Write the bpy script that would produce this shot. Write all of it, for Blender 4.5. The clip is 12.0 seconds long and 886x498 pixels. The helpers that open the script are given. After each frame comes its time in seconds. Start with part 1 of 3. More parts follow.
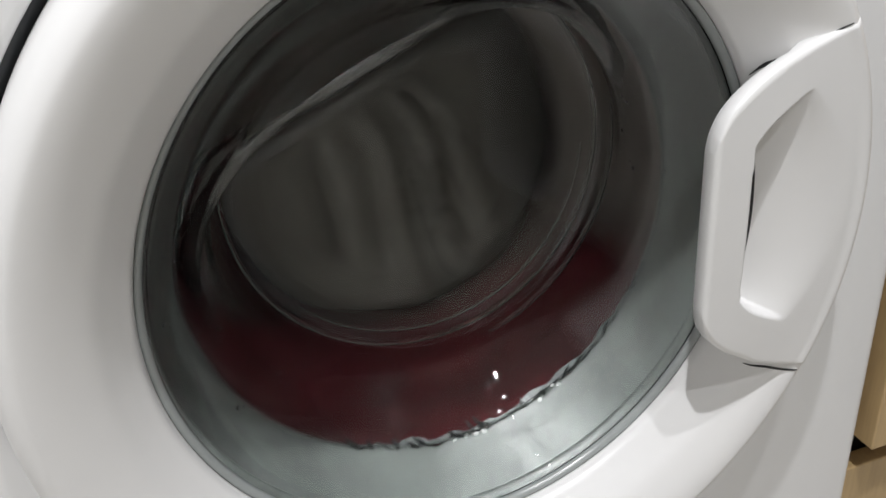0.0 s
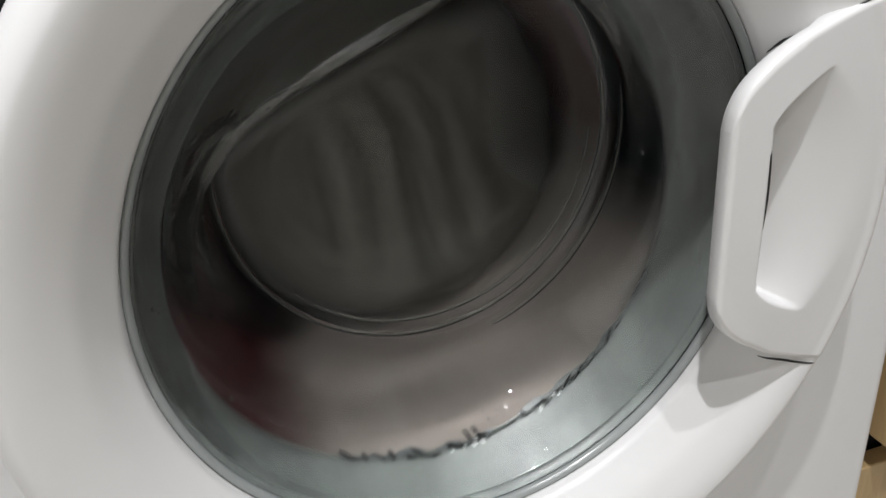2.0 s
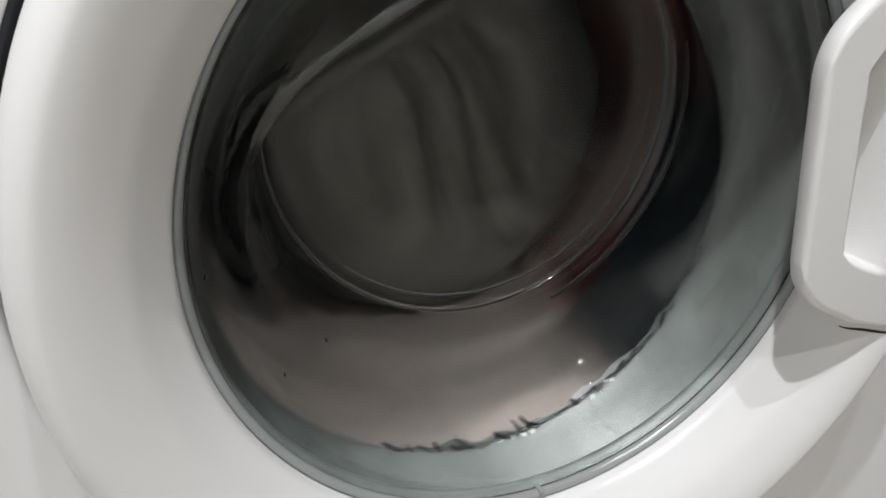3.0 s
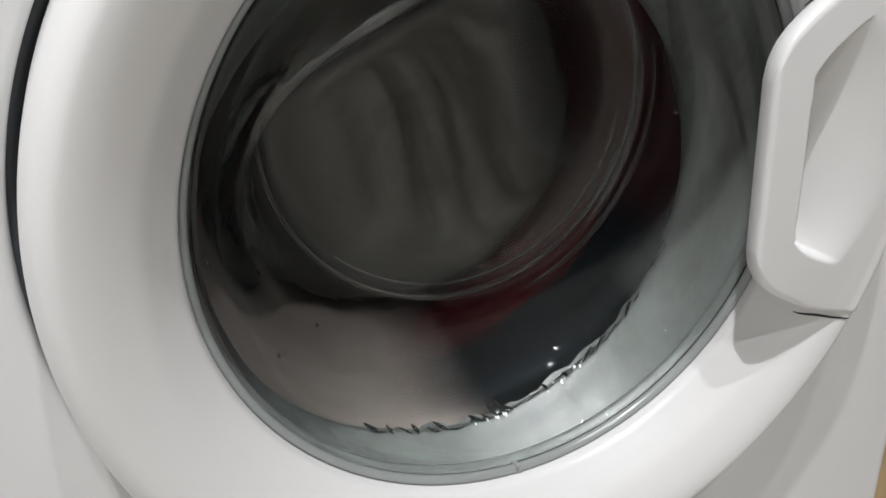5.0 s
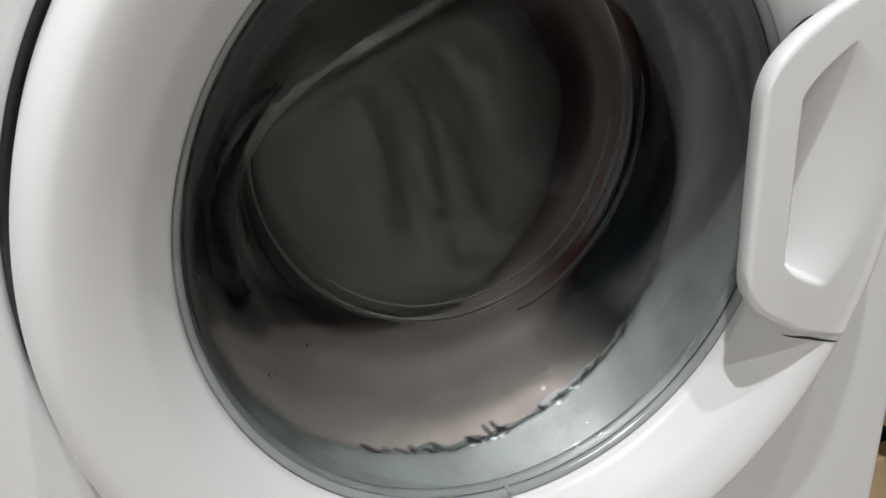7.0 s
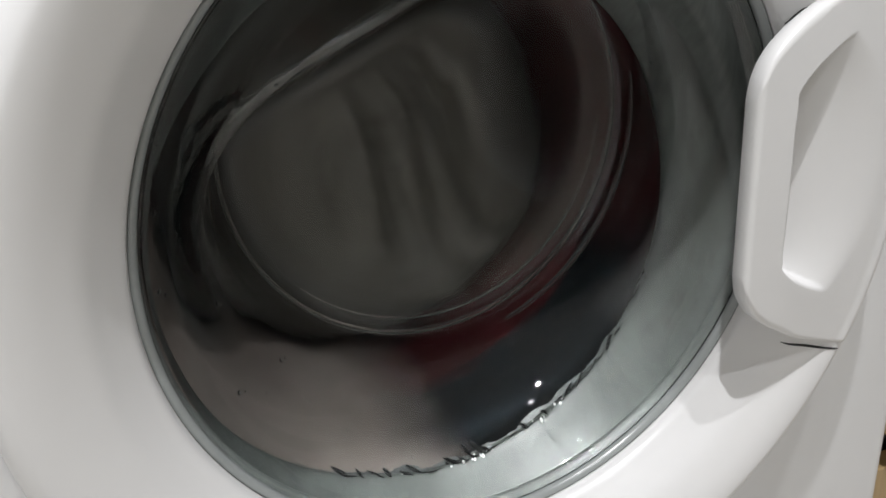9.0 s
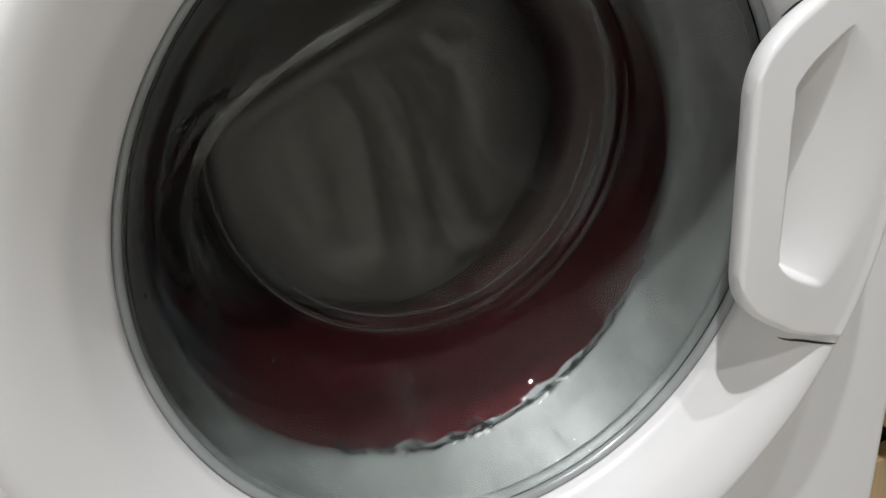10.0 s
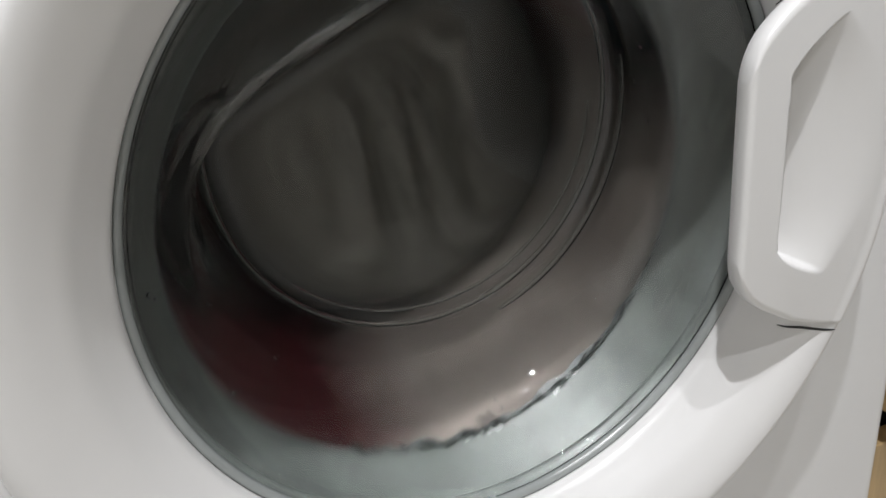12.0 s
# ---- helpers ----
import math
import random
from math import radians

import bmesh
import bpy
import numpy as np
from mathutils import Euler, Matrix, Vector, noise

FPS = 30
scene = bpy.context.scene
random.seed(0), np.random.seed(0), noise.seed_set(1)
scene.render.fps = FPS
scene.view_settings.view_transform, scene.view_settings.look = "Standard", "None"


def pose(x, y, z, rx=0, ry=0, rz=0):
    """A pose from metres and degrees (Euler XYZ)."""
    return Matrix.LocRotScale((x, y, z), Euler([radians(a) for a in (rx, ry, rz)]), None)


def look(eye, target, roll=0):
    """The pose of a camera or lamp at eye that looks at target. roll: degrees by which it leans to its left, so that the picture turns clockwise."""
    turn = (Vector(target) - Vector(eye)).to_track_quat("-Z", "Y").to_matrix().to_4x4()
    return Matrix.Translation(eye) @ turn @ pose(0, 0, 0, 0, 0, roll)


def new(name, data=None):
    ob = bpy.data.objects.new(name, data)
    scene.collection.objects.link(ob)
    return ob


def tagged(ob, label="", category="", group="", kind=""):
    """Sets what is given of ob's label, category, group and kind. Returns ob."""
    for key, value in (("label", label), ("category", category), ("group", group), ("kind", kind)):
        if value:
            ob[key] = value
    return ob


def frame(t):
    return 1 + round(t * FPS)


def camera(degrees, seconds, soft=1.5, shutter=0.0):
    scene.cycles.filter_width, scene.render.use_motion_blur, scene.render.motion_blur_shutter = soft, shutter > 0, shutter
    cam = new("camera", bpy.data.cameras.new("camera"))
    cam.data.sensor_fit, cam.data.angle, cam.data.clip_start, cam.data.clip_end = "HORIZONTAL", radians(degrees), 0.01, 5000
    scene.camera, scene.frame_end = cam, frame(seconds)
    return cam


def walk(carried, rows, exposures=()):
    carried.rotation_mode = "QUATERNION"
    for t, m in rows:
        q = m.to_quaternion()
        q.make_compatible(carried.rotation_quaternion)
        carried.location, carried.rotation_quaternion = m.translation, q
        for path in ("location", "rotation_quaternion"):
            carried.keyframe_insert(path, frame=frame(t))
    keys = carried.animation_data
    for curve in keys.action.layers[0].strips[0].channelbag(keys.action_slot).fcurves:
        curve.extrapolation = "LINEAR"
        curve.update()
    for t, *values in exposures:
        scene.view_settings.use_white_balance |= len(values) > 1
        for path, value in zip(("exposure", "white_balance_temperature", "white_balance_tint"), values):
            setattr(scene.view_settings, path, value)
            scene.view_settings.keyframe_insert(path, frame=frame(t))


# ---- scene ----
cam = camera(57.0, 12.0, soft=1.6, shutter=0.28)
walk(cam, [
    (0.0, pose(-0.1434, -0.3203, 0.6249, 62.38, 4.38, -23.04)),
    (0.5, pose(-0.1468, -0.3145, 0.6228, 62.51, 4.35, -23.87)),
    (1.0, pose(-0.1488, -0.3194, 0.6204, 63.19, 3.88, -22.93)),
    (1.5, pose(-0.1464, -0.3155, 0.6140, 63.15, 4.60, -22.63)),
    (2.0, pose(-0.1406, -0.3093, 0.6083, 62.68, 4.27, -22.83)),
    (2.5, pose(-0.1258, -0.2871, 0.6282, 61.74, 5.02, -21.92)),
    (3.0, pose(-0.1580, -0.2852, 0.5859, 62.43, 5.38, -22.30)),
    (3.2, pose(-0.1624, -0.2799, 0.5900, 61.38, 5.73, -22.24)),
    (4.8, pose(-0.1676, -0.3099, 0.5944, 62.26, 4.99, -23.35)),
    (5.0, pose(-0.1678, -0.3122, 0.5942, 62.45, 4.87, -23.32)),
    (5.5, pose(-0.1782, -0.3135, 0.5863, 64.14, 4.58, -24.42)),
    (6.0, pose(-0.1748, -0.3150, 0.5887, 64.04, 4.33, -23.86)),
    (6.5, pose(-0.1757, -0.3085, 0.5895, 64.18, 4.29, -24.71)),
    (7.0, pose(-0.1746, -0.3131, 0.5860, 65.03, 4.07, -24.34)),
    (9.0, pose(-0.1626, -0.2969, 0.5756, 65.63, 4.42, -25.24)),
    (9.5, pose(-0.1549, -0.2923, 0.5839, 64.17, 4.89, -24.78)),
    (10.0, pose(-0.1555, -0.2925, 0.5791, 64.57, 4.83, -25.33)),
    (10.5, pose(-0.1522, -0.2947, 0.5823, 64.17, 5.36, -25.29)),
    (11.0, pose(-0.1595, -0.2938, 0.5747, 65.01, 5.16, -26.20)),
    (11.5, pose(-0.1560, -0.2966, 0.5747, 64.77, 5.15, -25.59)),
    (12.0, pose(-0.1575, -0.2922, 0.5798, 64.07, 5.71, -26.10)),
])

# ---- light ----
ZC = 0.43            # height of the door's centre
CEIL = 2.4
world = bpy.data.worlds.new("world")
scene.world = world
world.use_nodes = True
world.node_tree.nodes["Background"].inputs[0].default_value = (0.5, 0.52, 0.55, 1)
world.node_tree.nodes["Background"].inputs[1].default_value = 0.03
scene.view_settings.exposure = 0.0
SPOTS = [(-0.33, -0.56, 26.5), (0.16, -0.56, 11.5), (-0.05, -1.22, 10.0)]
for sx, sy, watts in SPOTS:
    lamp = bpy.data.lights.new("spot_light", "AREA")
    lamp.shape, lamp.size, lamp.energy = "DISK", 0.04, watts
    lamp.color = (0.975, 0.978, 1.0)
    ob = new("spot_light", lamp)
    ob.matrix_world = look((sx, sy, CEIL - 0.035), (sx, sy + 0.02, 0))


# ---- materials ----
def material(name):
    m = bpy.data.materials.new(name)
    m.use_nodes = True
    nt = m.node_tree
    return m, nt, nt.nodes["Principled BSDF"]


def surface(name, colour, rough=0.5, metal=0.0, spots=0.06, scale=40.0, bump=0.0, bump_scale=400.0, stretch=(1, 1, 1), sharp=0.2, **extra):
    """A principled surface with two scales of colour change and fine relief."""
    m, nt, b = material(name)
    tc = nt.nodes.new("ShaderNodeTexCoord")
    mp = nt.nodes.new("ShaderNodeMapping")
    mp.inputs["Scale"].default_value = stretch
    nt.links.new(tc.outputs["Object"], mp.inputs[0])
    fine = nt.nodes.new("ShaderNodeTexNoise")
    fine.inputs["Scale"].default_value, fine.inputs["Detail"].default_value = scale * 8, 6
    broad = nt.nodes.new("ShaderNodeTexNoise")
    broad.inputs["Scale"].default_value, broad.inputs["Detail"].default_value = scale, 4
    for n in (fine, broad):
        nt.links.new(mp.outputs[0], n.inputs["Vector"])
    mean = nt.nodes.new("ShaderNodeMix")
    mean.data_type = "FLOAT"
    mean.inputs[0].default_value = 0.4
    nt.links.new(broad.outputs[0], mean.inputs[2])
    nt.links.new(fine.outputs[0], mean.inputs[3])
    ramp = nt.nodes.new("ShaderNodeValToRGB")
    ramp.color_ramp.elements[0].position, ramp.color_ramp.elements[1].position = 0.5 - sharp, 0.5 + sharp
    ramp.color_ramp.elements[0].color = (*[c * (1 - spots) for c in colour], 1)
    ramp.color_ramp.elements[1].color = (*[min(1, c * (1 + spots)) for c in colour], 1)
    nt.links.new(mean.outputs[0], ramp.inputs[0])
    nt.links.new(ramp.outputs[0], b.inputs["Base Color"])
    b.inputs["Roughness"].default_value, b.inputs["Metallic"].default_value = rough, metal
    if bump:
        grain = nt.nodes.new("ShaderNodeTexNoise")
        grain.inputs["Scale"].default_value, grain.inputs["Detail"].default_value = bump_scale, 3
        nt.links.new(mp.outputs[0], grain.inputs["Vector"])
        bp = nt.nodes.new("ShaderNodeBump")
        bp.inputs["Strength"].default_value, bp.inputs["Distance"].default_value = bump, 0.001
        nt.links.new(grain.outputs[0], bp.inputs["Height"])
        nt.links.new(bp.outputs[0], b.inputs["Normal"])
    for key, value in extra.items():
        b.inputs[key.replace("_", " ")].default_value = value
    return m


def glass_material():
    m, nt, b = material("door_glass")
    b.inputs["Base Color"].default_value = (0.94, 0.965, 0.955, 1)
    b.inputs["Roughness"].default_value = 0.02
    b.inputs["IOR"].default_value = 1.41
    b.inputs["Transmission Weight"].default_value = 0.998      # the diffuse rest is a faint haze added to lift the darks
    tc = nt.nodes.new("ShaderNodeTexCoord")
    n = nt.nodes.new("ShaderNodeTexNoise")
    n.inputs["Scale"].default_value, n.inputs["Detail"].default_value = 25, 2
    nt.links.new(tc.outputs["Object"], n.inputs["Vector"])
    bp = nt.nodes.new("ShaderNodeBump")
    bp.inputs["Strength"].default_value, bp.inputs["Distance"].default_value = 0.02, 0.002
    nt.links.new(n.outputs[0], bp.inputs["Height"])
    wet = nt.nodes.new("ShaderNodeTexNoise")
    wet.inputs["Scale"].default_value, wet.inputs["Detail"].default_value = 170, 2
    patch = nt.nodes.new("ShaderNodeTexNoise")
    patch.inputs["Scale"].default_value = 14
    for k in (wet, patch):
        nt.links.new(tc.outputs["Object"], k.inputs["Vector"])
    where = nt.nodes.new("ShaderNodeMapRange")
    where.inputs[1].default_value, where.inputs[2].default_value, where.inputs[4].default_value = 0.40, 0.66, 0.15
    nt.links.new(patch.outputs[0], where.inputs[0])
    bp2 = nt.nodes.new("ShaderNodeBump")
    bp2.inputs["Distance"].default_value = 0.0006
    axis = nt.nodes.new("ShaderNodeSeparateXYZ")
    nt.links.new(tc.outputs["Object"], axis.inputs[0])
    flange = nt.nodes.new("ShaderNodeMapRange")
    flange.inputs[1].default_value, flange.inputs[2].default_value, flange.inputs[3].default_value, flange.inputs[4].default_value = 0.074, 0.086, 1.0, 0.0
    nt.links.new(axis.outputs[1], flange.inputs[0])
    both = nt.nodes.new("ShaderNodeMath")
    both.operation = "MULTIPLY"
    nt.links.new(where.outputs[0], both.inputs[0])
    nt.links.new(flange.outputs[0], both.inputs[1])
    nt.links.new(both.outputs[0], bp2.inputs["Strength"])
    nt.links.new(wet.outputs[0], bp2.inputs["Height"])
    nt.links.new(bp.outputs[0], bp2.inputs["Normal"])
    nt.links.new(bp2.outputs[0], b.inputs["Normal"])
    return m


WHITE = surface("white_plastic", (0.78, 0.775, 0.77), 0.32, spots=0.012, scale=6, bump=0.02, bump_scale=900)
PANEL = surface("white_enamel", (0.80, 0.80, 0.80), 0.25, spots=0.012, scale=5, bump=0.015, bump_scale=500)
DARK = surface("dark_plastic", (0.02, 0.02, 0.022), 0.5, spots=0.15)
RUBBER = surface("grey_rubber", (0.088, 0.097, 0.091), 0.42, spots=0.34, scale=22, bump=0.16, bump_scale=90, stretch=(2.2, 0.6, 0.35))
TRIM = surface("trim_plastic", (0.30, 0.32, 0.315), 0.22, spots=0.06, scale=30)
GAP = surface("gap_plastic", (0.075, 0.080, 0.088), 0.5, spots=0.15)
STEEL = surface("drum_steel", (0.30, 0.30, 0.30), 0.35, 1.0, spots=0.1, scale=60, bump=0.1)
GLASS = glass_material()
RED = surface("red_cloth", (0.052, 0.0062, 0.0086), 0.75, Specular_IOR_Level=0.08, spots=0.35, scale=18, bump=0.9, bump_scale=260)
NAVY = surface("navy_cloth", (0.0040, 0.0070, 0.0105), 0.8, Specular_IOR_Level=0.08, spots=0.4, scale=18, bump=0.9, bump_scale=260)
CHARCOAL = surface("charcoal_cloth", (0.125, 0.118, 0.108), 0.85, Specular_IOR_Level=0.1, spots=0.35, scale=18, bump=0.9, bump_scale=260)
BEIGE = surface("taupe_cloth", (0.25, 0.213, 0.194), 0.85, Specular_IOR_Level=0.08, spots=0.18, scale=18, bump=0.9, bump_scale=260)
WOOD = surface("light_wood", (0.47, 0.33, 0.165), 0.45, spots=0.14, scale=7, bump=0.1, stretch=(6, 6, 0.7))
# its stripes put the shading of the folds into the colour
FOLD_SHADE = surface("fold_shade_cloth", (0.38, 0.36, 0.32), 0.9, spots=0.8, scale=3.4, bump=0.2, bump_scale=300, stretch=(6.0, 0.05, 0.05), sharp=0.10)
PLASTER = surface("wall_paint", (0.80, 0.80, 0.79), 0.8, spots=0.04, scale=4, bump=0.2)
# darker grey for two unseen walls, set by their reflection and bounce
DIM_WALL = surface("unseen_wall_grey", (0.33, 0.33, 0.32), 0.8, spots=0.06, scale=4, bump=0.2)
TILE = surface("floor_tile", (0.50, 0.48, 0.45), 0.45, spots=0.15, scale=5, bump=0.1)
CEILING = surface("ceiling_paint", (0.42, 0.42, 0.41), 0.9, spots=0.03, scale=4)
CHROME = surface("brushed_metal", (0.6, 0.6, 0.6), 0.25, 1.0, spots=0.05)


# ---- building helpers ----
def link(name, bm, mat, parent=None, label="", smooth=True):
    me = bpy.data.meshes.new(name)
    bmesh.ops.recalc_face_normals(bm, faces=bm.faces)
    bm.to_mesh(me)
    bm.free()
    me.materials.append(mat)
    if smooth:
        for p in me.polygons:
            p.use_smooth = True
    ob = new(name, me)
    if parent is not None:
        ob.parent = parent
    if label:
        ob["label"] = label
    return ob


part = link


def grid(bm, rows, closed_u=True, closed_v=False):
    """Faces between rows of points; closed_u joins each row's ends, closed_v the last row and the first."""
    vs = [[bm.verts.new(p) for p in row] for row in rows]
    nu, nv = len(vs[0]), len(vs)
    for j in range(nv if closed_v else nv - 1):
        for i in range(nu if closed_u else nu - 1):
            a, b = vs[j], vs[(j + 1) % nv]
            bm.faces.new((a[i], a[(i + 1) % nu], b[(i + 1) % nu], b[i]))
    return vs


def lathe(profile, n=160, z=0.0, closed=True):
    """Turns a profile of (radius, depth) round the door's axis."""
    bm = bmesh.new()
    rows = [[(r * math.cos(a), y, z + r * math.sin(a)) for a in (2 * math.pi * i / n for i in range(n))] for r, y in profile]
    grid(bm, rows, True, closed)
    return bm


def box(x0, x1, y0, y1, z0, z1, bevel=0.002, segments=2):
    bm = bmesh.new()
    bmesh.ops.create_cube(bm, size=1, matrix=Matrix.Translation(((x0 + x1) / 2, (y0 + y1) / 2, (z0 + z1) / 2)) @ Matrix.Diagonal((x1 - x0, y1 - y0, z1 - z0, 1)))
    if bevel:
        bmesh.ops.bevel(bm, geom=bm.edges[:], offset=bevel, segments=segments, affect="EDGES", profile=0.5)
    return bm


def spline(points, n):
    """A smooth curve (Catmull-Rom) through points, n steps a span."""
    p = [Vector(q) for q in points]
    p = [2 * p[0] - p[1]] + p + [2 * p[-1] - p[-2]]
    out = []
    for k in range(1, len(p) - 2):
        a, b, c, d = p[k - 1:k + 3]
        for i in range(n):
            t = i / n
            out.append(0.5 * ((2 * b) + (c - a) * t + (2 * a - 5 * b + 4 * c - d) * t * t + (3 * b - a - 3 * c + d) * t ** 3))
    return out + [p[-2]]


def smooth(a, b, x):
    t = min(1, max(0, (x - a) / (b - a)))
    return t * t * (3 - 2 * t)


# ---- the room ----
X0, X1, Y0, Y1 = -1.6, 1.5, -2.0, 0.64
tagged(link("floor", box(X0, X1, Y0, Y1, -0.05, 0, 0), TILE, smooth=False), "pale tiled kitchen floor", "floor", kind="structure")
tagged(link("ceiling", box(X0, X1, Y0, Y1, CEIL, CEIL + 0.05, 0), CEILING, smooth=False), "plain light grey painted ceiling", "ceiling", kind="structure")
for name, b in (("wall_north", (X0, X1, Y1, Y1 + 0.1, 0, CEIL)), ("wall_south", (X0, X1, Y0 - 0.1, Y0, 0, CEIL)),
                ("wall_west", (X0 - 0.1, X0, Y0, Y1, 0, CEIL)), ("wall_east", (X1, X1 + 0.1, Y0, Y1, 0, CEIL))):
    tagged(link(name, box(*b, 0), DIM_WALL if name in ("wall_south", "wall_east") else PLASTER, smooth=False), "plain painted wall closing the room", "wall", kind="structure")
# unseen folded cloth, added so that the glass reflects its streaks
bm = bmesh.new()
rows = []
for k in range(2):
    rows_k = []
    for z in np.linspace(0.02, 0.93, 40):
        row = []
        edge = 0.40 + 0.52 * (0.38 - min(z, 0.6))        # its side edge hangs aslant
        for x in np.linspace(-0.75, edge, 360):
            drift = 0.05 * noise.noise(Vector((x * 1.6, z * 2.2, 5))) + 0.10 * (0.3 - z)
            ph = 2 * math.pi * (x + drift) / 0.052
            deep = (0.25 + 0.75 * smooth(0.16, 0.26, x)) * (0.75 + 0.5 * noise.noise(Vector((x * 7, z * 1.5, 9))))
            row.append((x, -0.46 - 0.58 * z - 0.004 * k + deep * (0.026 * math.sin(ph) + 0.010 * math.sin(1.7 * ph + 1)) + 0.02 * noise.noise(Vector((x * 5, z * 0.6, 1))), z))
        rows_k.append(row)
    rows.append(rows_k)
grid(bm, rows[0] + rows[1][::-1], False, True)
# unseen rail and posts, added only to carry that cloth
rack = tagged(new("cloth_stand"), "unseen low metal rail on two posts, added to hold the cloth", "drying rack")
for name, length, m in (("rail", 2.3, Matrix.Translation((0.35, -1.02, 0.945)) @ Matrix.Rotation(math.pi / 2, 4, "Y")), ("post", 0.945, Matrix.Translation((-0.79, -1.02, 0.4725))), ("post", 0.945, Matrix.Translation((1.48, -1.02, 0.4725)))):
    tube = bmesh.new()
    bmesh.ops.create_cone(tube, cap_ends=True, segments=20, radius1=0.012, radius2=0.012, depth=length, matrix=m)
    part(name, tube, CHROME, rack)
tagged(link("reflected_cloth", bm, FOLD_SHADE), "grey-brown cloth added for its reflection, draped in deep slanting folds from a rail", "sheet")
for sx, sy, _ in SPOTS:
    spot = tagged(new("ceiling_spotlight"), "small round recessed ceiling spotlight, switched on", "ceiling light", group="ceiling spotlights")
    spot.location = (sx, sy, CEIL)
    bm = bmesh.new()
    grid(bm, [[(r * math.cos(a), r * math.sin(a), z) for a in (2 * math.pi * i / 32 for i in range(32))]
              for r, z in ((0.052, 0.0), (0.052, -0.006), (0.046, -0.008), (0.041, -0.006), (0.041, 0.0))])
    part("rim", bm, CHROME, spot)

# ---- the washing machine ----
machine = tagged(new("washing_machine"), "white front-loading washing machine, running, its door shut", "washing machine")
BODY_Y = 0.004          # the front panel
HW, TOP, BOTTOM = 0.2975, 0.85, 0.012
HOLE = 0.2231


def body_mesh():
    bm = bmesh.new()
    n = 240
    ring = []
    for i in range(n):
        a = 2 * math.pi * i / n
        ring.append((math.cos(a), math.sin(a)))
    rows = [[(r * c, y, ZC + r * s) for c, s in ring] for r, y in ((HOLE + 0.004, 0.055), (HOLE, 0.05), (HOLE, BODY_Y + 0.004), (HOLE + 0.0012, BODY_Y + 0.0012), (HOLE + 0.004, BODY_Y))]

    def border(c, s, inset):
        hx, up, dn = HW - inset, TOP - inset - ZC, ZC - BOTTOM - inset
        k = min(hx / max(abs(c), 1e-6), (up if s > 0 else dn) / max(abs(s), 1e-6))
        return k * c, k * s
    for k in (0.3, 0.65, 1.0):
        rows.append([((HOLE + 0.004) * c * (1 - k) + border(c, s, 0.014)[0] * k, BODY_Y, ZC + (HOLE + 0.004) * s * (1 - k) + border(c, s, 0.014)[1] * k) for c, s in ring])
    for k in range(1, 7):
        t = math.pi / 2 * k / 6
        rows.append([(border(c, s, 0.014 * (1 - math.sin(t)))[0], BODY_Y + 0.014 * (1 - math.cos(t)), ZC + border(c, s, 0.014 * (1 - math.sin(t)))[1]) for c, s in ring])
    rows.append([(border(c, s, 0)[0], 0.55, ZC + border(c, s, 0)[1]) for c, s in ring])
    grid(bm, rows)
    return bm


part("body", body_mesh(), PANEL, machine, "white enamelled steel cabinet")
for fx in (-0.25, 0.25):
    for fy in (0.06, 0.5):
        bm = bmesh.new()
        bmesh.ops.create_cone(bm, cap_ends=True, segments=20, radius1=0.022, radius2=0.018, depth=0.02, matrix=Matrix.Translation((fx, fy, 0.01)))
        part("foot", bm, DARK, machine, "black rubber foot")

# the door: ring, glass bowl, handle
RING = [(0.1628, 0.0020), (0.1640, -0.0035), (0.1682, -0.0088), (0.1735, -0.0150), (0.1795, -0.0215), (0.1865, -0.0264), (0.1950, -0.0310), (0.2030, -0.0335), (0.2085, -0.0332), (0.2140, -0.0286), (0.2175, -0.0190), (0.2186, -0.0080), (0.2186, 0.0150)]
ring_curve = [(v.x, v.y) for v in spline([(r, y, 0) for r, y in RING], 5)]


def ring_y(r):
    return float(np.interp(r, [p[0] for p in ring_curve[:-5]], [p[1] for p in ring_curve[:-5]]))


door = part("door", lathe(ring_curve + [(0.19, 0.02), (0.166, 0.015)], 240, ZC), WHITE, machine, "white plastic door ring")
part("inner_trim", lathe([(0.1630, 0.0030), (0.1620, 0.0016), (0.1612, 0.0018), (0.1602, 0.0026), (0.1592, 0.0040), (0.1587, 0.0060), (0.1600, 0.0068), (0.1630, 0.0070)], 240, ZC), TRIM, door, "pale grey ring clamping the glass")
part("gap_lining", lathe([(0.2170, 0.0165), (0.2262, 0.0140), (0.2262, 0.0180), (0.2170, 0.0200)], 200, ZC), GAP, machine, "dark grey lining behind the door's edge")

LIP_C = (-0.015, -0.009)       # the seal's lip sits a little off the axis
FACE_C, FACE_R, CUT, CUT_A = (0.002, 0.023), 0.1220, 0.0690, radians(111.5)


def face_radius(a):
    """The bowl's inner face: a circle with one flat side, its corners rounded."""
    c = math.cos(a - CUT_A)
    flat = CUT / c if c > 0.05 else 9.0
    k = 14
    return (FACE_R ** -k + flat ** -k) ** (-1 / k)


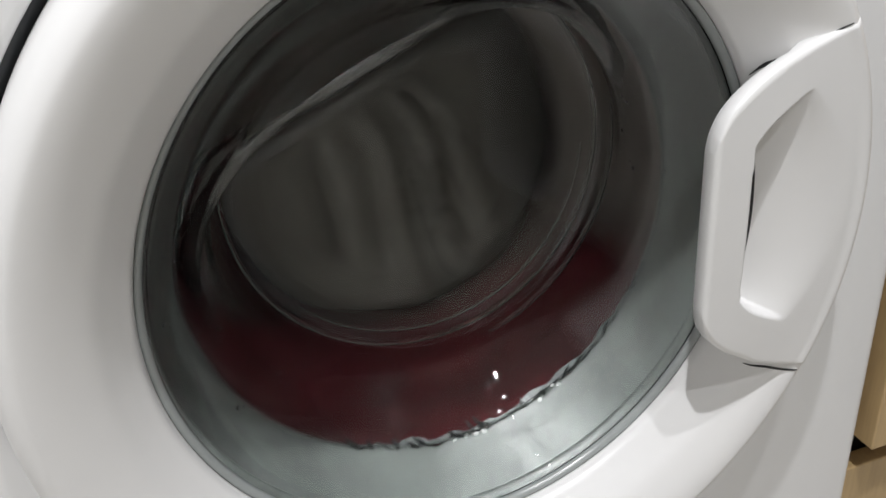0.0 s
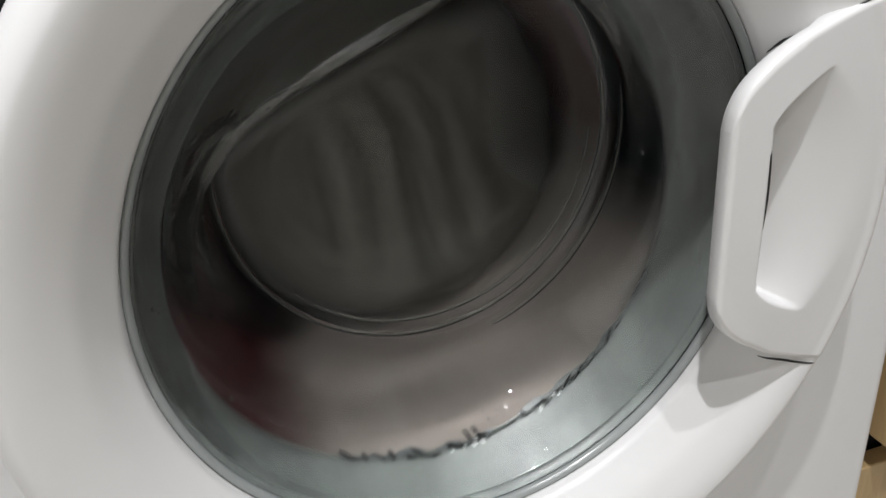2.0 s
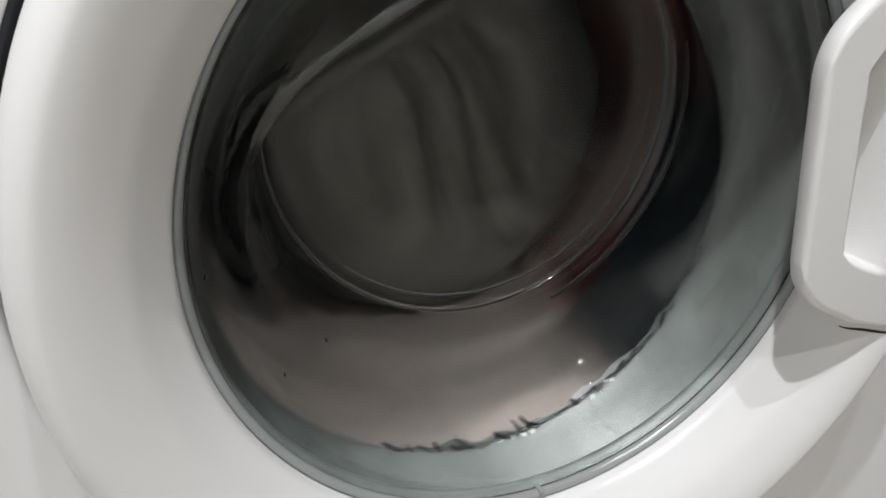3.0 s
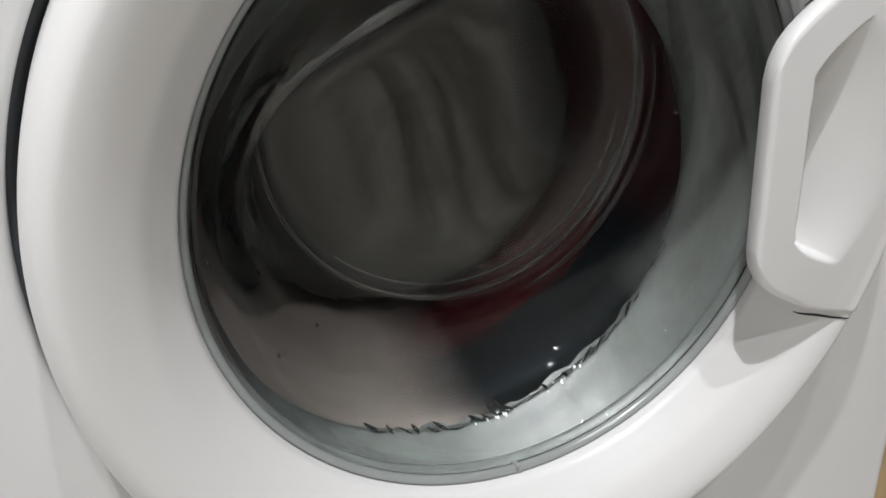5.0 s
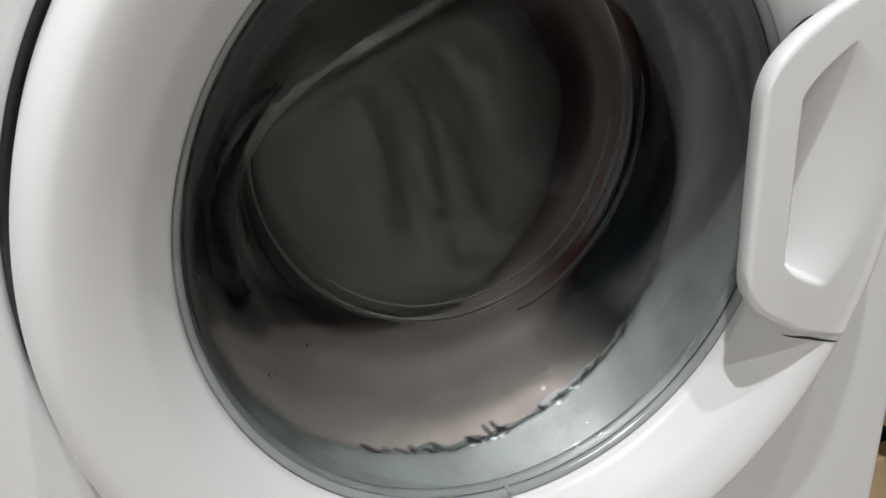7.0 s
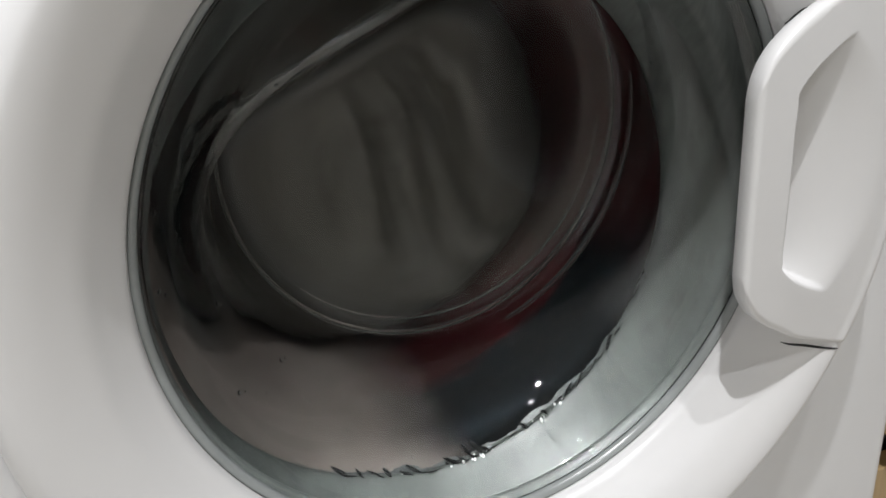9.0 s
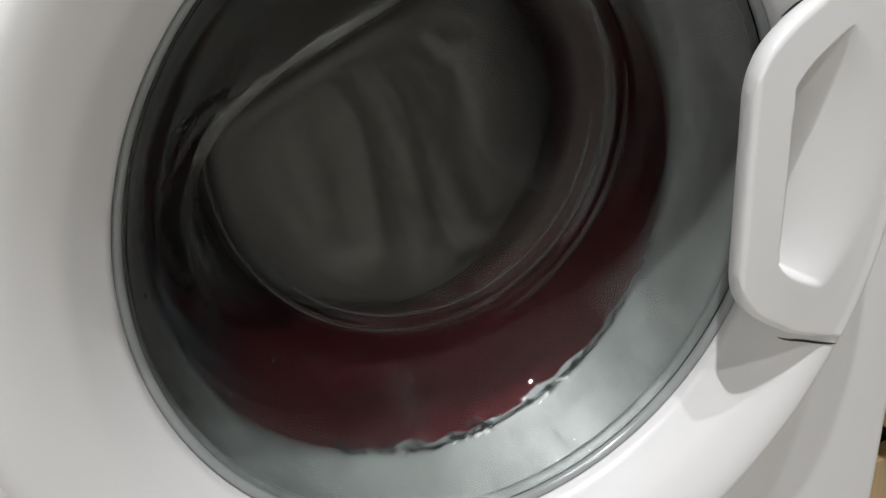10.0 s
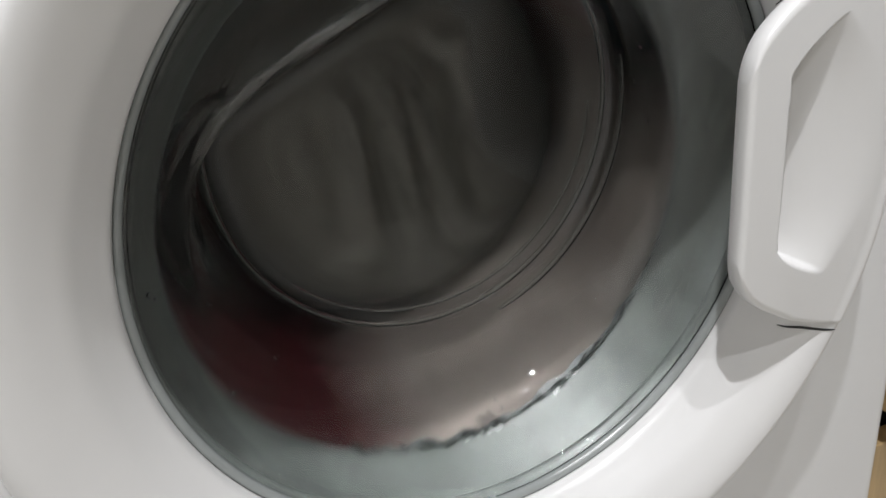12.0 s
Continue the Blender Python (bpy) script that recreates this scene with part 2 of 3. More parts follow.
def bowl_rows(shrink, n=200):
    rows = []
    stations = [(0.1606, 0.0072, 0.0), (0.1588, 0.0086, 0.0), (0.1566, 0.0122, 0.0), (0.1530, 0.0185, 0.0), (0.1452, 0.0270, 0.04), (0.1372, 0.0370, 0.12), (0.1328, 0.0480, 0.24), (0.1305, 0.0580, 0.42),
                (0.1290, 0.068, 0.66), (None, 0.0775, 1.035), (None, 0.0845, 1.008), (None, 0.0900, 0.975), (None, 0.0945, 0.935), (None, 0.0980, 0.885), (None, 0.1005, 0.825), (None, 0.1020, 0.75),
                (None, 0.1030, 0.6), (None, 0.1035, 0.3), (None, 0.1036, 0.1)]
    for r, y, w in stations:
        row = []
        ox, oz = 0.4 * LIP_C[0] * smooth(0.0, 0.05, y), 0.4 * LIP_C[1] * smooth(0.0, 0.05, y)
        for i in range(n):
            a = 2 * math.pi * i / n
            f = face_radius(a)
            fx, fz = FACE_C[0] + f * math.cos(a), FACE_C[1] + f * math.sin(a)
            if r is None:
                x, z = FACE_C[0] + (fx - FACE_C[0]) * w, FACE_C[1] + (fz - FACE_C[1]) * w
            else:
                x, z = (ox + r * math.cos(a)) * (1 - w) + fx * w, (oz + r * math.sin(a)) * (1 - w) + fz * w
            row.append((x, y, z))
        rows.append(row)
    if shrink:       # the glass is thin at its flange and full in the bowl
        def thick(y):
            return 1 - shrink / 0.13 * (0.22 + 0.78 * smooth(0.015, 0.042, y))
        rows = [[(x * thick(y), y - shrink * smooth(0.03, 0.1, y), z * thick(y)) for x, y, z in row] for row in rows]
    return [[(x, y, z + ZC) for x, y, z in row] for row in rows]


bm = bmesh.new()
shell = grid(bm, bowl_rows(0.0)[::-1] + bowl_rows(0.005), True, False)
bm.faces.new(shell[0])
bm.faces.new(shell[-1])
bowl = part("glass_bowl", bm, GLASS, door, "clear wet glass porthole bowl")
bowl.visible_shadow = False


def bead(scale, lift, a0, a1, radius, n=160):
    """A moulded ridge in the glass that follows the edge of the inner face."""
    bm = bmesh.new()
    closed = a1 - a0 >= 360
    rows = []
    for i in range(n if closed else n + 1):
        a = radians(a0 + (a1 - a0) * i / n)
        t = 1.0 if closed else math.sin(math.pi * i / n) ** 0.35
        f = face_radius(a) * scale
        c = Vector((FACE_C[0] + f * math.cos(a), lift, ZC + FACE_C[1] + f * math.sin(a)))
        out = Vector((math.cos(a), 0, math.sin(a)))
        rows.append([c + (out * math.cos(b) + Vector((0, math.sin(b), 0))) * radius * (0.3 + 0.7 * t) for b in (2 * math.pi * k / 10 for k in range(10))])
    grid(bm, rows, True, closed)
    ob = part("glass_ridge", bm, GLASS, door, "ridge moulded into the glass")
    ob.visible_shadow = False


bead(0.935, 0.0868, 0, 360, 0.0015)
bead(0.995, 0.0780, -75, 8, 0.0019)
bead(0.880, 0.0915, -140, -5, 0.0010)


HANDLE_X = (0.1036, 0.1052, 0.1088, 0.1140, 0.1220, 0.1310, 0.1450, 0.1720, 0.1900, 0.2200)
HANDLE_LOW = (-0.0400, -0.0490, -0.0565, -0.0635, -0.0710, -0.0770, -0.0860, -0.0975, -0.1030, -0.1110)
HANDLE_HIGH = (0.0480, 0.0560, 0.0635, 0.0695, 0.0755, 0.0805, 0.0862, 0.0935, 0.0972, 0.1028)
low_curve = spline([(x, z, 0) for x, z in zip(HANDLE_X, HANDLE_LOW)], 6)
high_curve = spline([(x, z, 0) for x, z in zip(HANDLE_X, HANDLE_HIGH)], 6)


def handle_mesh():
    bm = bmesh.new()
    nu, nv = 120, 190
    lx, lz = [p.x for p in low_curve], [p.y for p in low_curve]
    hx, hz = [p.x for p in high_curve], [p.y for p in high_curve]
    xl = 0.1036
    rows = []
    for j in range(nv + 1):
        v = j / nv
        row = []
        for i in range(nu + 1):
            s = (i / nu) ** 1.25
            x = xl + (0.205 - xl) * s
            for _ in range(6):
                zb, zt = float(np.interp(x, lx, lz)), float(np.interp(x, hx, hz))
                z = zb + (zt - zb) * v
                x = 0.5 * x + 0.5 * (xl + (math.sqrt(0.2182 ** 2 - z * z) - xl) * s)
            d = min(v, 1 - v) * (zt - zb)
            r = math.hypot(x, z)
            lift = 0.0016 - 0.0013 * smooth(0.203, 0.216, r)
            flat = -0.0380 + 0.0032 * smooth(0.13, 0.205, r)
            k = smooth(0.196, 0.209, r)
            top = flat * (1 - k) + (ring_y(max(r, 0.19)) - lift) * k
            near = min(x - xl, d * (0.75 if x < 0.14 else 1.0))
            wide = 0.0034 - 0.001 * smooth(0.13, 0.17, x)
            edge = wide * (1 - math.sqrt(max(0, 1 - (1 - min(1, near / wide)) ** 2))) * (1 - smooth(0.205, 0.213, r) * (1 if near == d else 0))
            # the grip's hollow, deepest along its upright edge
            left = 0.1268
            right = 0.1960 - 0.035 * abs((z - 0.003) / 0.067) ** 2.2
            low = -0.0465 - 0.53 * (x - 0.129)
            high = 0.0540 + 0.50 * (x - 0.129)
            curve = 0.006 * math.exp(-((x - left) / 0.006))
            inz = smooth(low + curve, low + curve + 0.004, z) * (1 - smooth(high - curve - 0.0015, high - curve, z))
            hollow = 0.0
            if right > left:
                ramp = max(0.0, 1 - (x - left) / (right - left))
                hollow = 0.028 * smooth(left - 0.0002, left + 0.0012, x) * ramp ** 1.9 * inz
            row.append((x, top + edge + hollow, ZC + z))
        rows.append(row)
    vs = grid(bm, rows, False, False)
    loop = [vs[0][i] for i in range(nu + 1)] + [vs[j][nu] for j in range(1, nv + 1)] + [vs[nv][i] for i in range(nu - 1, -1, -1)] + [vs[j][0] for j in range(nv - 1, 0, -1)]
    back = []
    for w in loop:
        r = math.hypot(w.co.x, w.co.z - ZC)
        y = -0.0290 + (ring_y(r) + 0.0287) * smooth(0.172, 0.19, r) if r > 0.172 else -0.0290
        back.append(bm.verts.new((w.co.x, max(w.co.y + 0.0002, y), w.co.z)))
    m = len(loop)
    for k in range(m):
        bm.faces.new((loop[k], back[k], back[(k + 1) % m], loop[(k + 1) % m]))
    # the back, set behind the hollow
    mid = [bm.verts.new((0.160 + (w.co.x - 0.160) * 0.60, max(w.co.y, -0.0085), ZC + (w.co.z - ZC) * 0.80)) for w in back]
    for k in range(m):
        bm.faces.new((back[k], mid[k], mid[(k + 1) % m], back[(k + 1) % m]))
    bm.faces.new(mid)
    return bm


part("handle", handle_mesh(), WHITE, door, "white plastic door handle with a scooped grip")



def seam_mesh(points):
    """The dark slit where the handle's edge meets the ring: x, height, width at each knot."""
    bm = bmesh.new()
    rows = []
    for q in spline(points, 12):
        row = []
        for k in range(5):
            z = q.y + q.z * (k / 4 - 0.5)
            row.append((q.x, ring_y(math.hypot(q.x, z)) - 0.0003 - 0.0003 * math.sin(math.pi * k / 4), ZC + z))
        rows.append(row)
    grid(bm, rows, False)
    return bm


part("seam", seam_mesh([(0.1485, 0.0705, 0.0010), (0.1509, 0.0757, 0.0030), (0.1534, 0.0780, 0.0032), (0.1568, 0.0807, 0.0026), (0.1597, 0.0842, 0.0017), (0.1674, 0.0899, 0.0013), (0.1754, 0.0943, 0.0012), (0.1815, 0.0963, 0.0006)]),
     DARK, door, "dark slit along the handle's edge")
part("seam", seam_mesh([(0.1500, -0.0968, 0.0004), (0.1533, -0.0978, 0.0010), (0.1580, -0.0984, 0.0014), (0.1626, -0.0992, 0.0015), (0.1748, -0.1024, 0.0012), (0.1790, -0.1036, 0.0006)]),
     DARK, door, "dark slit along the handle's edge")

# a narrow dark sheet painted as the shade along the grip's upright wall
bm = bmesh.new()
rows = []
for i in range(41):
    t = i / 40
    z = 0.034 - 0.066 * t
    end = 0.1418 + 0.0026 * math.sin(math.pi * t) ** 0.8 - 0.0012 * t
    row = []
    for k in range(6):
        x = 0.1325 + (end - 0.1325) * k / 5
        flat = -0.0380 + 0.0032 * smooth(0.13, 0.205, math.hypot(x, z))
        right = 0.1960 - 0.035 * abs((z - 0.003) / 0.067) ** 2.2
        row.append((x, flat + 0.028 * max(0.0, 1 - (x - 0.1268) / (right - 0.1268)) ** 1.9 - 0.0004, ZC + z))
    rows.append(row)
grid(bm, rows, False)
part("grip_shade", bm, DARK, door, "dark sheet for the shade inside the grip")

# the rubber seal between the door and the drum
COLLAR = [(0.1660, 0.0160), (0.1640, 0.0086), (0.1625, 0.0080), (0.1602, 0.0084), (0.1588, 0.0102), (0.1580, 0.0126), (0.1590, 0.0148), (0.1630, 0.0158)]
FUNNEL = [(0.1840, 0.0145), (0.1760, 0.0150), (0.1630, 0.0162), (0.1572, 0.0250), (0.1515, 0.0360), (0.1450, 0.0455), (0.1420, 0.0505), (0.1410, 0.0535), (0.1417, 0.0560), (0.1450, 0.0585), (0.1550, 0.0600), (0.1750, 0.0610), (0.2000, 0.0660), (0.2300, 0.0700),
          (0.2300, 0.0680), (0.1900, 0.0550), (0.1700, 0.0400)]


def seal_mesh(profile, z):
    bm = bmesh.new()
    n = 220
    rows = []
    for v in spline([(r, y, 0) for r, y in profile], 4):
        row = []
        for i in range(n):
            a = 2 * math.pi * i / n
            wave = 0.0009 * noise.noise(Vector((math.cos(a) * 3, math.sin(a) * 3, v.y * 40))) * smooth(0.016, 0.03, v.y)
            r = v.x + wave
            row.append((r * math.cos(a), v.y + wave, z + r * math.sin(a)))
        rows.append(row)
    grid(bm, rows, True, True)
    return bm


part("door_seal", seal_mesh(COLLAR, ZC), RUBBER, machine, "grey-green wet rubber door seal")
# the seal's inner funnel shakes with the tub
lip = part("seal_lip", seal_mesh(FUNNEL, 0.0), RUBBER, machine, "grey-green wet rubber lip shaking with the tub")

# water on the glass and along the lip
WATER = surface("water", (0.95, 0.97, 0.97), 0.02, spots=0.01, Transmission_Weight=1.0, IOR=1.33)
GLINT_WHITE = surface("glint_speck", (0.78, 0.78, 0.78), 0.25, spots=0.1, scale=90)
LIP_DARK = surface("dark_glossy", (0.008, 0.009, 0.010), 0.22, spots=0.3, scale=60)
WET_GREY = surface("wet_flap", (0.050, 0.056, 0.056), 0.36, spots=0.25, scale=60, bump=0.4, bump_scale=170)
FRONT = bowl_rows(0.0052)


def on_glass(angle, depth):
    """A point on the bowl's front surface at that angle (degrees) and depth."""
    ys = [row[0][1] for row in FRONT[:12]]
    j = max(0, min(len(ys) - 2, sum(1 for y in ys if y <= depth) - 1))
    k = min(1, max(0, (depth - ys[j]) / (ys[j + 1] - ys[j])))
    u = (angle % 360) / 360 * 200
    i = int(u) % 200
    a, b = Vector(FRONT[j][i]), Vector(FRONT[j + 1][i])
    c, d = Vector(FRONT[j][(i + 1) % 200]), Vector(FRONT[j + 1][(i + 1) % 200])
    f = u - int(u)
    p = (a.lerp(c, f)).lerp(b.lerp(d, f), k)
    n = (c - a).cross(b - a).normalized()
    if n.dot(Vector((0, -0.4, ZC)) - p + Vector((0, 0, 0))) < 0:
        n = -n
    return p, n


def drop(bm, p, n, size, long=1.0):
    m = Matrix.Translation(p) @ n.to_track_quat("Z", "Y").to_matrix().to_4x4() @ Matrix.Diagonal((size, size * long, size * 0.55, 1))
    bmesh.ops.create_icosphere(bm, subdivisions=2, radius=1, matrix=m)


rng = random.Random(7)
bm = bmesh.new()
for a, y in ((14, 0.086), (9, 0.060), (1, 0.052), (4, 0.034), (2, 0.026), (22, 0.048), (205, 0.03), (178, 0.02), (190, 0.045), (215, 0.055), (150, 0.07)):
    p, n = on_glass(a, y)
    drop(bm, p, n, 0.0013)
    p, n = on_glass(a + 1.2, y + 0.002)
    drop(bm, p, n, 0.0007)
for k in range(70):
    a = rng.gauss(-75, 32)
    p, n = on_glass(a, rng.choice((rng.gauss(0.050, 0.004), rng.uniform(0.012, 0.06))))
    drop(bm, p, n, rng.choice((0.00025, 0.0004, 0.0006)), rng.uniform(1, 2.2))
for k in range(40):
    p, n = on_glass(rng.uniform(0, 360), rng.uniform(0.012, 0.075))
    drop(bm, p, n, rng.choice((0.0003, 0.0005)))
part("water_drops", bm, WATER, door, "clear water drops on the glass")["kind"] = "stuff"

# trails of water that ran down the glass towards the rim
for k in range(11):
    a = rng.choice((rng.uniform(-100, -70), rng.uniform(-62, -18)))
    y0, y1, wide = rng.uniform(0.010, 0.020), rng.uniform(0.028, 0.046), rng.uniform(0.0004, 0.0008)
    rows = []
    for i in range(17):
        t = i / 16
        ai = a + 1.6 * noise.noise(Vector((k * 3.1, t * 2.5, 0)))
        fat = wide * (0.35 + 0.65 * math.sin(math.pi * (0.1 + 0.85 * t))) * (0.8 + 0.5 * noise.noise(Vector((k, t * 9, 4))))
        row = []
        for c in (-1, -0.5, 0, 0.5, 1):
            p, n = on_glass(ai + math.degrees(c * fat / 0.14), y0 + (y1 - y0) * t)
            row.append(p + n * (0.00005 + 0.45 * fat * (1 - c * c)))
        rows.append(row)
    bm = bmesh.new()
    grid(bm, rows, False)
    part("water_trail", bm, WATER, door, "thin trail of clear water")


def seal_point(angle, r, y, off=0.0):
    a = radians(angle)
    return Vector(((r - 0.0051 - off) * math.cos(a), y, (r - 0.0051 - off) * math.sin(a)))


# the torn-looking wet film that clings between lip and glass
bm = bmesh.new()
rows = [[], [], []]
for i in range(181):
    a = -136 + 106 * i / 180
    env = smooth(-136, -100, a) * (1 - smooth(-52, -30, a))
    w = env * (0.0006 + 0.009 * max(0.0, noise.noise(Vector((a * 0.11, 2, 0))) + 0.1) + 0.002 * abs(noise.noise(Vector((a * 0.7, 5, 0)))))
    for k, row in enumerate(rows):
        row.append(seal_point(a, 0.1452 - w * k / 2 * 0.55, 0.0535 + w * k / 2))
grid(bm, rows, False)
part("wet_film", bm, WET_GREY, lip, "thin grey wet fold of the seal")


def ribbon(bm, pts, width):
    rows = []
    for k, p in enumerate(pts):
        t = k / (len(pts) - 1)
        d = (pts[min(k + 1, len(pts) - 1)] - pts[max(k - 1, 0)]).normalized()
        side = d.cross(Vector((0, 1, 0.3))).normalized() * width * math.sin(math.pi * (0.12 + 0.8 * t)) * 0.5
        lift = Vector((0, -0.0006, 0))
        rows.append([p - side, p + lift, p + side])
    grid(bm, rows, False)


# near-black glossy ribbons on the lip, some leaning inward, some along it
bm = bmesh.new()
strokes = [(a + rng.uniform(-0.5, 0.5), rng.uniform(1.5, 5.0), rng.uniform(0.0015, 0.0055)) for a in (-119, -115.5, -110, -108, -102.5, -100)]
strokes += [(a + rng.uniform(-0.3, 0.3), rng.uniform(1.0, 4.5), rng.uniform(0.003, 0.0085)) for a in (-91, -89, -87, -84.8, -83)]
strokes += [(-72, 1.2, 0.004), (-66, 1.0, 0.003), (-61, -4.5, 0.003), (-56, -3.5, 0.003), (-45, -4.0, 0.003), (-30, -2.0, 0.003)]
for a, lean, size in strokes:
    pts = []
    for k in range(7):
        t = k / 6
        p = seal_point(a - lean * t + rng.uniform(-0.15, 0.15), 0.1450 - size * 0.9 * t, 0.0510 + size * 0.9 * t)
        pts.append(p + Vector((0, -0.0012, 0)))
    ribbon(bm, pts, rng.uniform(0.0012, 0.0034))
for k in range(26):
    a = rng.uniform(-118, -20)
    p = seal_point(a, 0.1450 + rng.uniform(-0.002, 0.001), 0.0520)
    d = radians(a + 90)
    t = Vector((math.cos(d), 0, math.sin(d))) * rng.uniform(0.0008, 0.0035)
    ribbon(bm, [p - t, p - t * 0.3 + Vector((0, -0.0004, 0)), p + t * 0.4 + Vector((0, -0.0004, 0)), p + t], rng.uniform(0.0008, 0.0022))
part("lip_ribbons", bm, LIP_DARK, lip, "dark glossy ribbons along the lip")["kind"] = "stuff"

# white specks stand in for the glints on the wet lip
bm = bmesh.new()
for k in range(22):
    a = rng.choice((rng.gauss(-86, 2.2), rng.gauss(-86, 2.2), rng.gauss(-66, 3.5), rng.uniform(-112, -50)))
    size = rng.choice((0.0003, 0.0005, 0.0008))
    p = seal_point(a, 0.1455 + rng.uniform(-0.0018, 0.0012), 0.0508 + rng.uniform(-0.002, 0.001))
    drop(bm, p, Vector((-0.3 * math.cos(radians(a)), -0.8, 0.6)).normalized(), size, rng.uniform(1.0, 2.4))
part("lip_glints", bm, GLINT_WHITE, lip, "white specks painted as glints on the wet lip")["kind"] = "stuff"

# a lumpy bead of water held by the lip
bm = bmesh.new()
rows = []
for i in range(241):
    a = -112 + 72 * i / 240
    w = 0.00025 + 0.0024 * max(0.0, noise.noise(Vector((a * 0.22, 9, 0))) + 0.12) + 0.0007 * abs(noise.noise(Vector((a * 1.1, 4, 0))))
    w *= smooth(-112, -100, a) * (1 - smooth(-52, -40, a)) + 0.02
    c = seal_point(a, 0.1455, 0.0520)
    out = Vector((c.x, 0, c.z)).normalized()
    rows.append([c + out * w * 0.6 * math.cos(b) + Vector((0, w * 1.6 * math.sin(b), 0)) for b in (2 * math.pi * k / 10 for k in range(10))])
grid(bm, rows, True)
part("water_bead", bm, WATER, lip, "bead of clear water lying along the lip")

part("notch", box(-0.0172, -0.0148, 0.0005, 0.008, ZC - 0.1605, ZC - 0.1565, 0.0006), TRIM, door, "small white moulded tick on the rim", smooth=False)

# the tub and the drum
tub = part("tub", lathe([(0.236, 0.068), (0.262, 0.075), (0.265, 0.42), (0.05, 0.43), (0.0, 0.43), (0.0, 0.44), (0.275, 0.43), (0.272, 0.065)], 96), DARK, machine, "dark plastic tub")
drum = new("drum")
drum.parent = machine
part("drum_shell", lathe([(0.205, 0.084), (0.21, 0.080), (0.235, 0.090), (0.245, 0.100), (0.245, 0.38), (0.20, 0.395), (0.001, 0.40), (0.001, 0.405), (0.21, 0.40), (0.252, 0.385), (0.252, 0.095), (0.235, 0.084)], 120), STEEL, drum, "perforated steel drum")
for k in range(3):
    bm = bmesh.new()
    rows = []
    for i in range(12):
        t = i / 11
        y = 0.12 + 0.24 * t
        h = 0.045 * math.sin(math.pi * min(1, max(0, 0.1 + 0.8 * t))) ** 0.5
        rows.append([((0.2455 - h * math.exp(-(q / 0.35) ** 2)) * math.cos(q * 0.12 / 0.7 + 2 * math.pi * k / 3), y, (0.2455 - h * math.exp(-(q / 0.35) ** 2)) * math.sin(q * 0.12 / 0.7 + 2 * math.pi * k / 3)) for q in np.linspace(-1, 1, 17)])
    grid(bm, rows, False)
    part("lifter", bm, DARK, drum, "grey plastic lifter rib")


# ---- laundry, pressed against the turning drum ----
def garment(name, a0, a1, mat, label, seed, under=None):
    """A crumpled heap bent round the drum from a0 to a1 degrees; under: the stretch of angles where it lies behind another one."""
    section = [(0.242, 0.103), (0.225, 0.090), (0.190, 0.078), (0.170, 0.0640), (0.160, 0.0650), (0.149, 0.071), (0.143, 0.080), (0.139, 0.092), (0.137, 0.106), (0.135, 0.120), (0.134, 0.140), (0.130, 0.170), (0.128, 0.21),
               (0.126, 0.26), (0.120, 0.31), (0.110, 0.35), (0.10, 0.38), (0.14, 0.392), (0.20, 0.388), (0.238, 0.370), (0.243, 0.30), (0.243, 0.2)]
    if name == "navy_garment":
        section = [(0.242, 0.103), (0.225, 0.090), (0.190, 0.078), (0.165, 0.070), (0.149, 0.066), (0.143, 0.070), (0.139, 0.080), (0.137, 0.092), (0.1355, 0.106), (0.137, 0.116), (0.150, 0.121), (0.20, 0.126), (0.235, 0.130)]
    section = spline([(r, y, 0) for r, y in section], 3)
    n = max(24, int((a1 - a0) * 0.9))
    bm = bmesh.new()
    rows = []
    for i in range(n + 1):
        t = i / n
        a = radians(a0 + (a1 - a0) * t)
        taper = min(1.0, (0.93 if name == "navy_garment" else 0.8) + 0.3 * math.sqrt(max(0.0, math.sin(math.pi * t))))
        row = []
        for v in section:
            r, y = v.x, v.y
            if under:
                y += 0.055 * smooth(under[0], under[1], math.degrees(a)) * (1 - smooth(0.09, 0.20, y))
            r = 0.242 - (0.242 - r) * taper
            p = Vector((math.cos(a) * 9 * r / 0.2, y * 22, math.sin(a) * 9 * r / 0.2 + seed))
            fold = noise.noise(p) * 0.6 + abs(noise.noise(p * 2.3)) * 0.5
            inner = smooth(0.235, 0.15, r)
            r2 = min(0.243, max(0.1385 - 0.013 * smooth(0.07, 0.11, y) if y < 0.110 else 0.09, r + fold * 0.014 * inner))
            row.append((r2 * math.cos(a), max(0.063, y + noise.noise(p * 1.7) * 0.005 * inner), r2 * math.sin(a)))
        rows.append(row)
    vs = grid(bm, rows, True, False)
    bm.faces.new(vs[0])
    bm.faces.new(vs[-1])
    ob = link(name, bm, mat)
    return tagged(ob, label, "laundry", group="laundry in the drum")


red = garment("red_garment", -62, 184, RED, "wet dark red garment pressed against the drum", 3.1, under=(12, 2))
taupe = garment("taupe_towel", 185, 297, BEIGE, "wet taupe towel pressed against the drum", 11.7)
navy = garment("navy_garment", 294, 366, NAVY, "wet navy garment pressed against the drum", 21.3)

# filler bundle, added to hide the bright drum back behind a dark tone
bm = bmesh.new()
rows = []
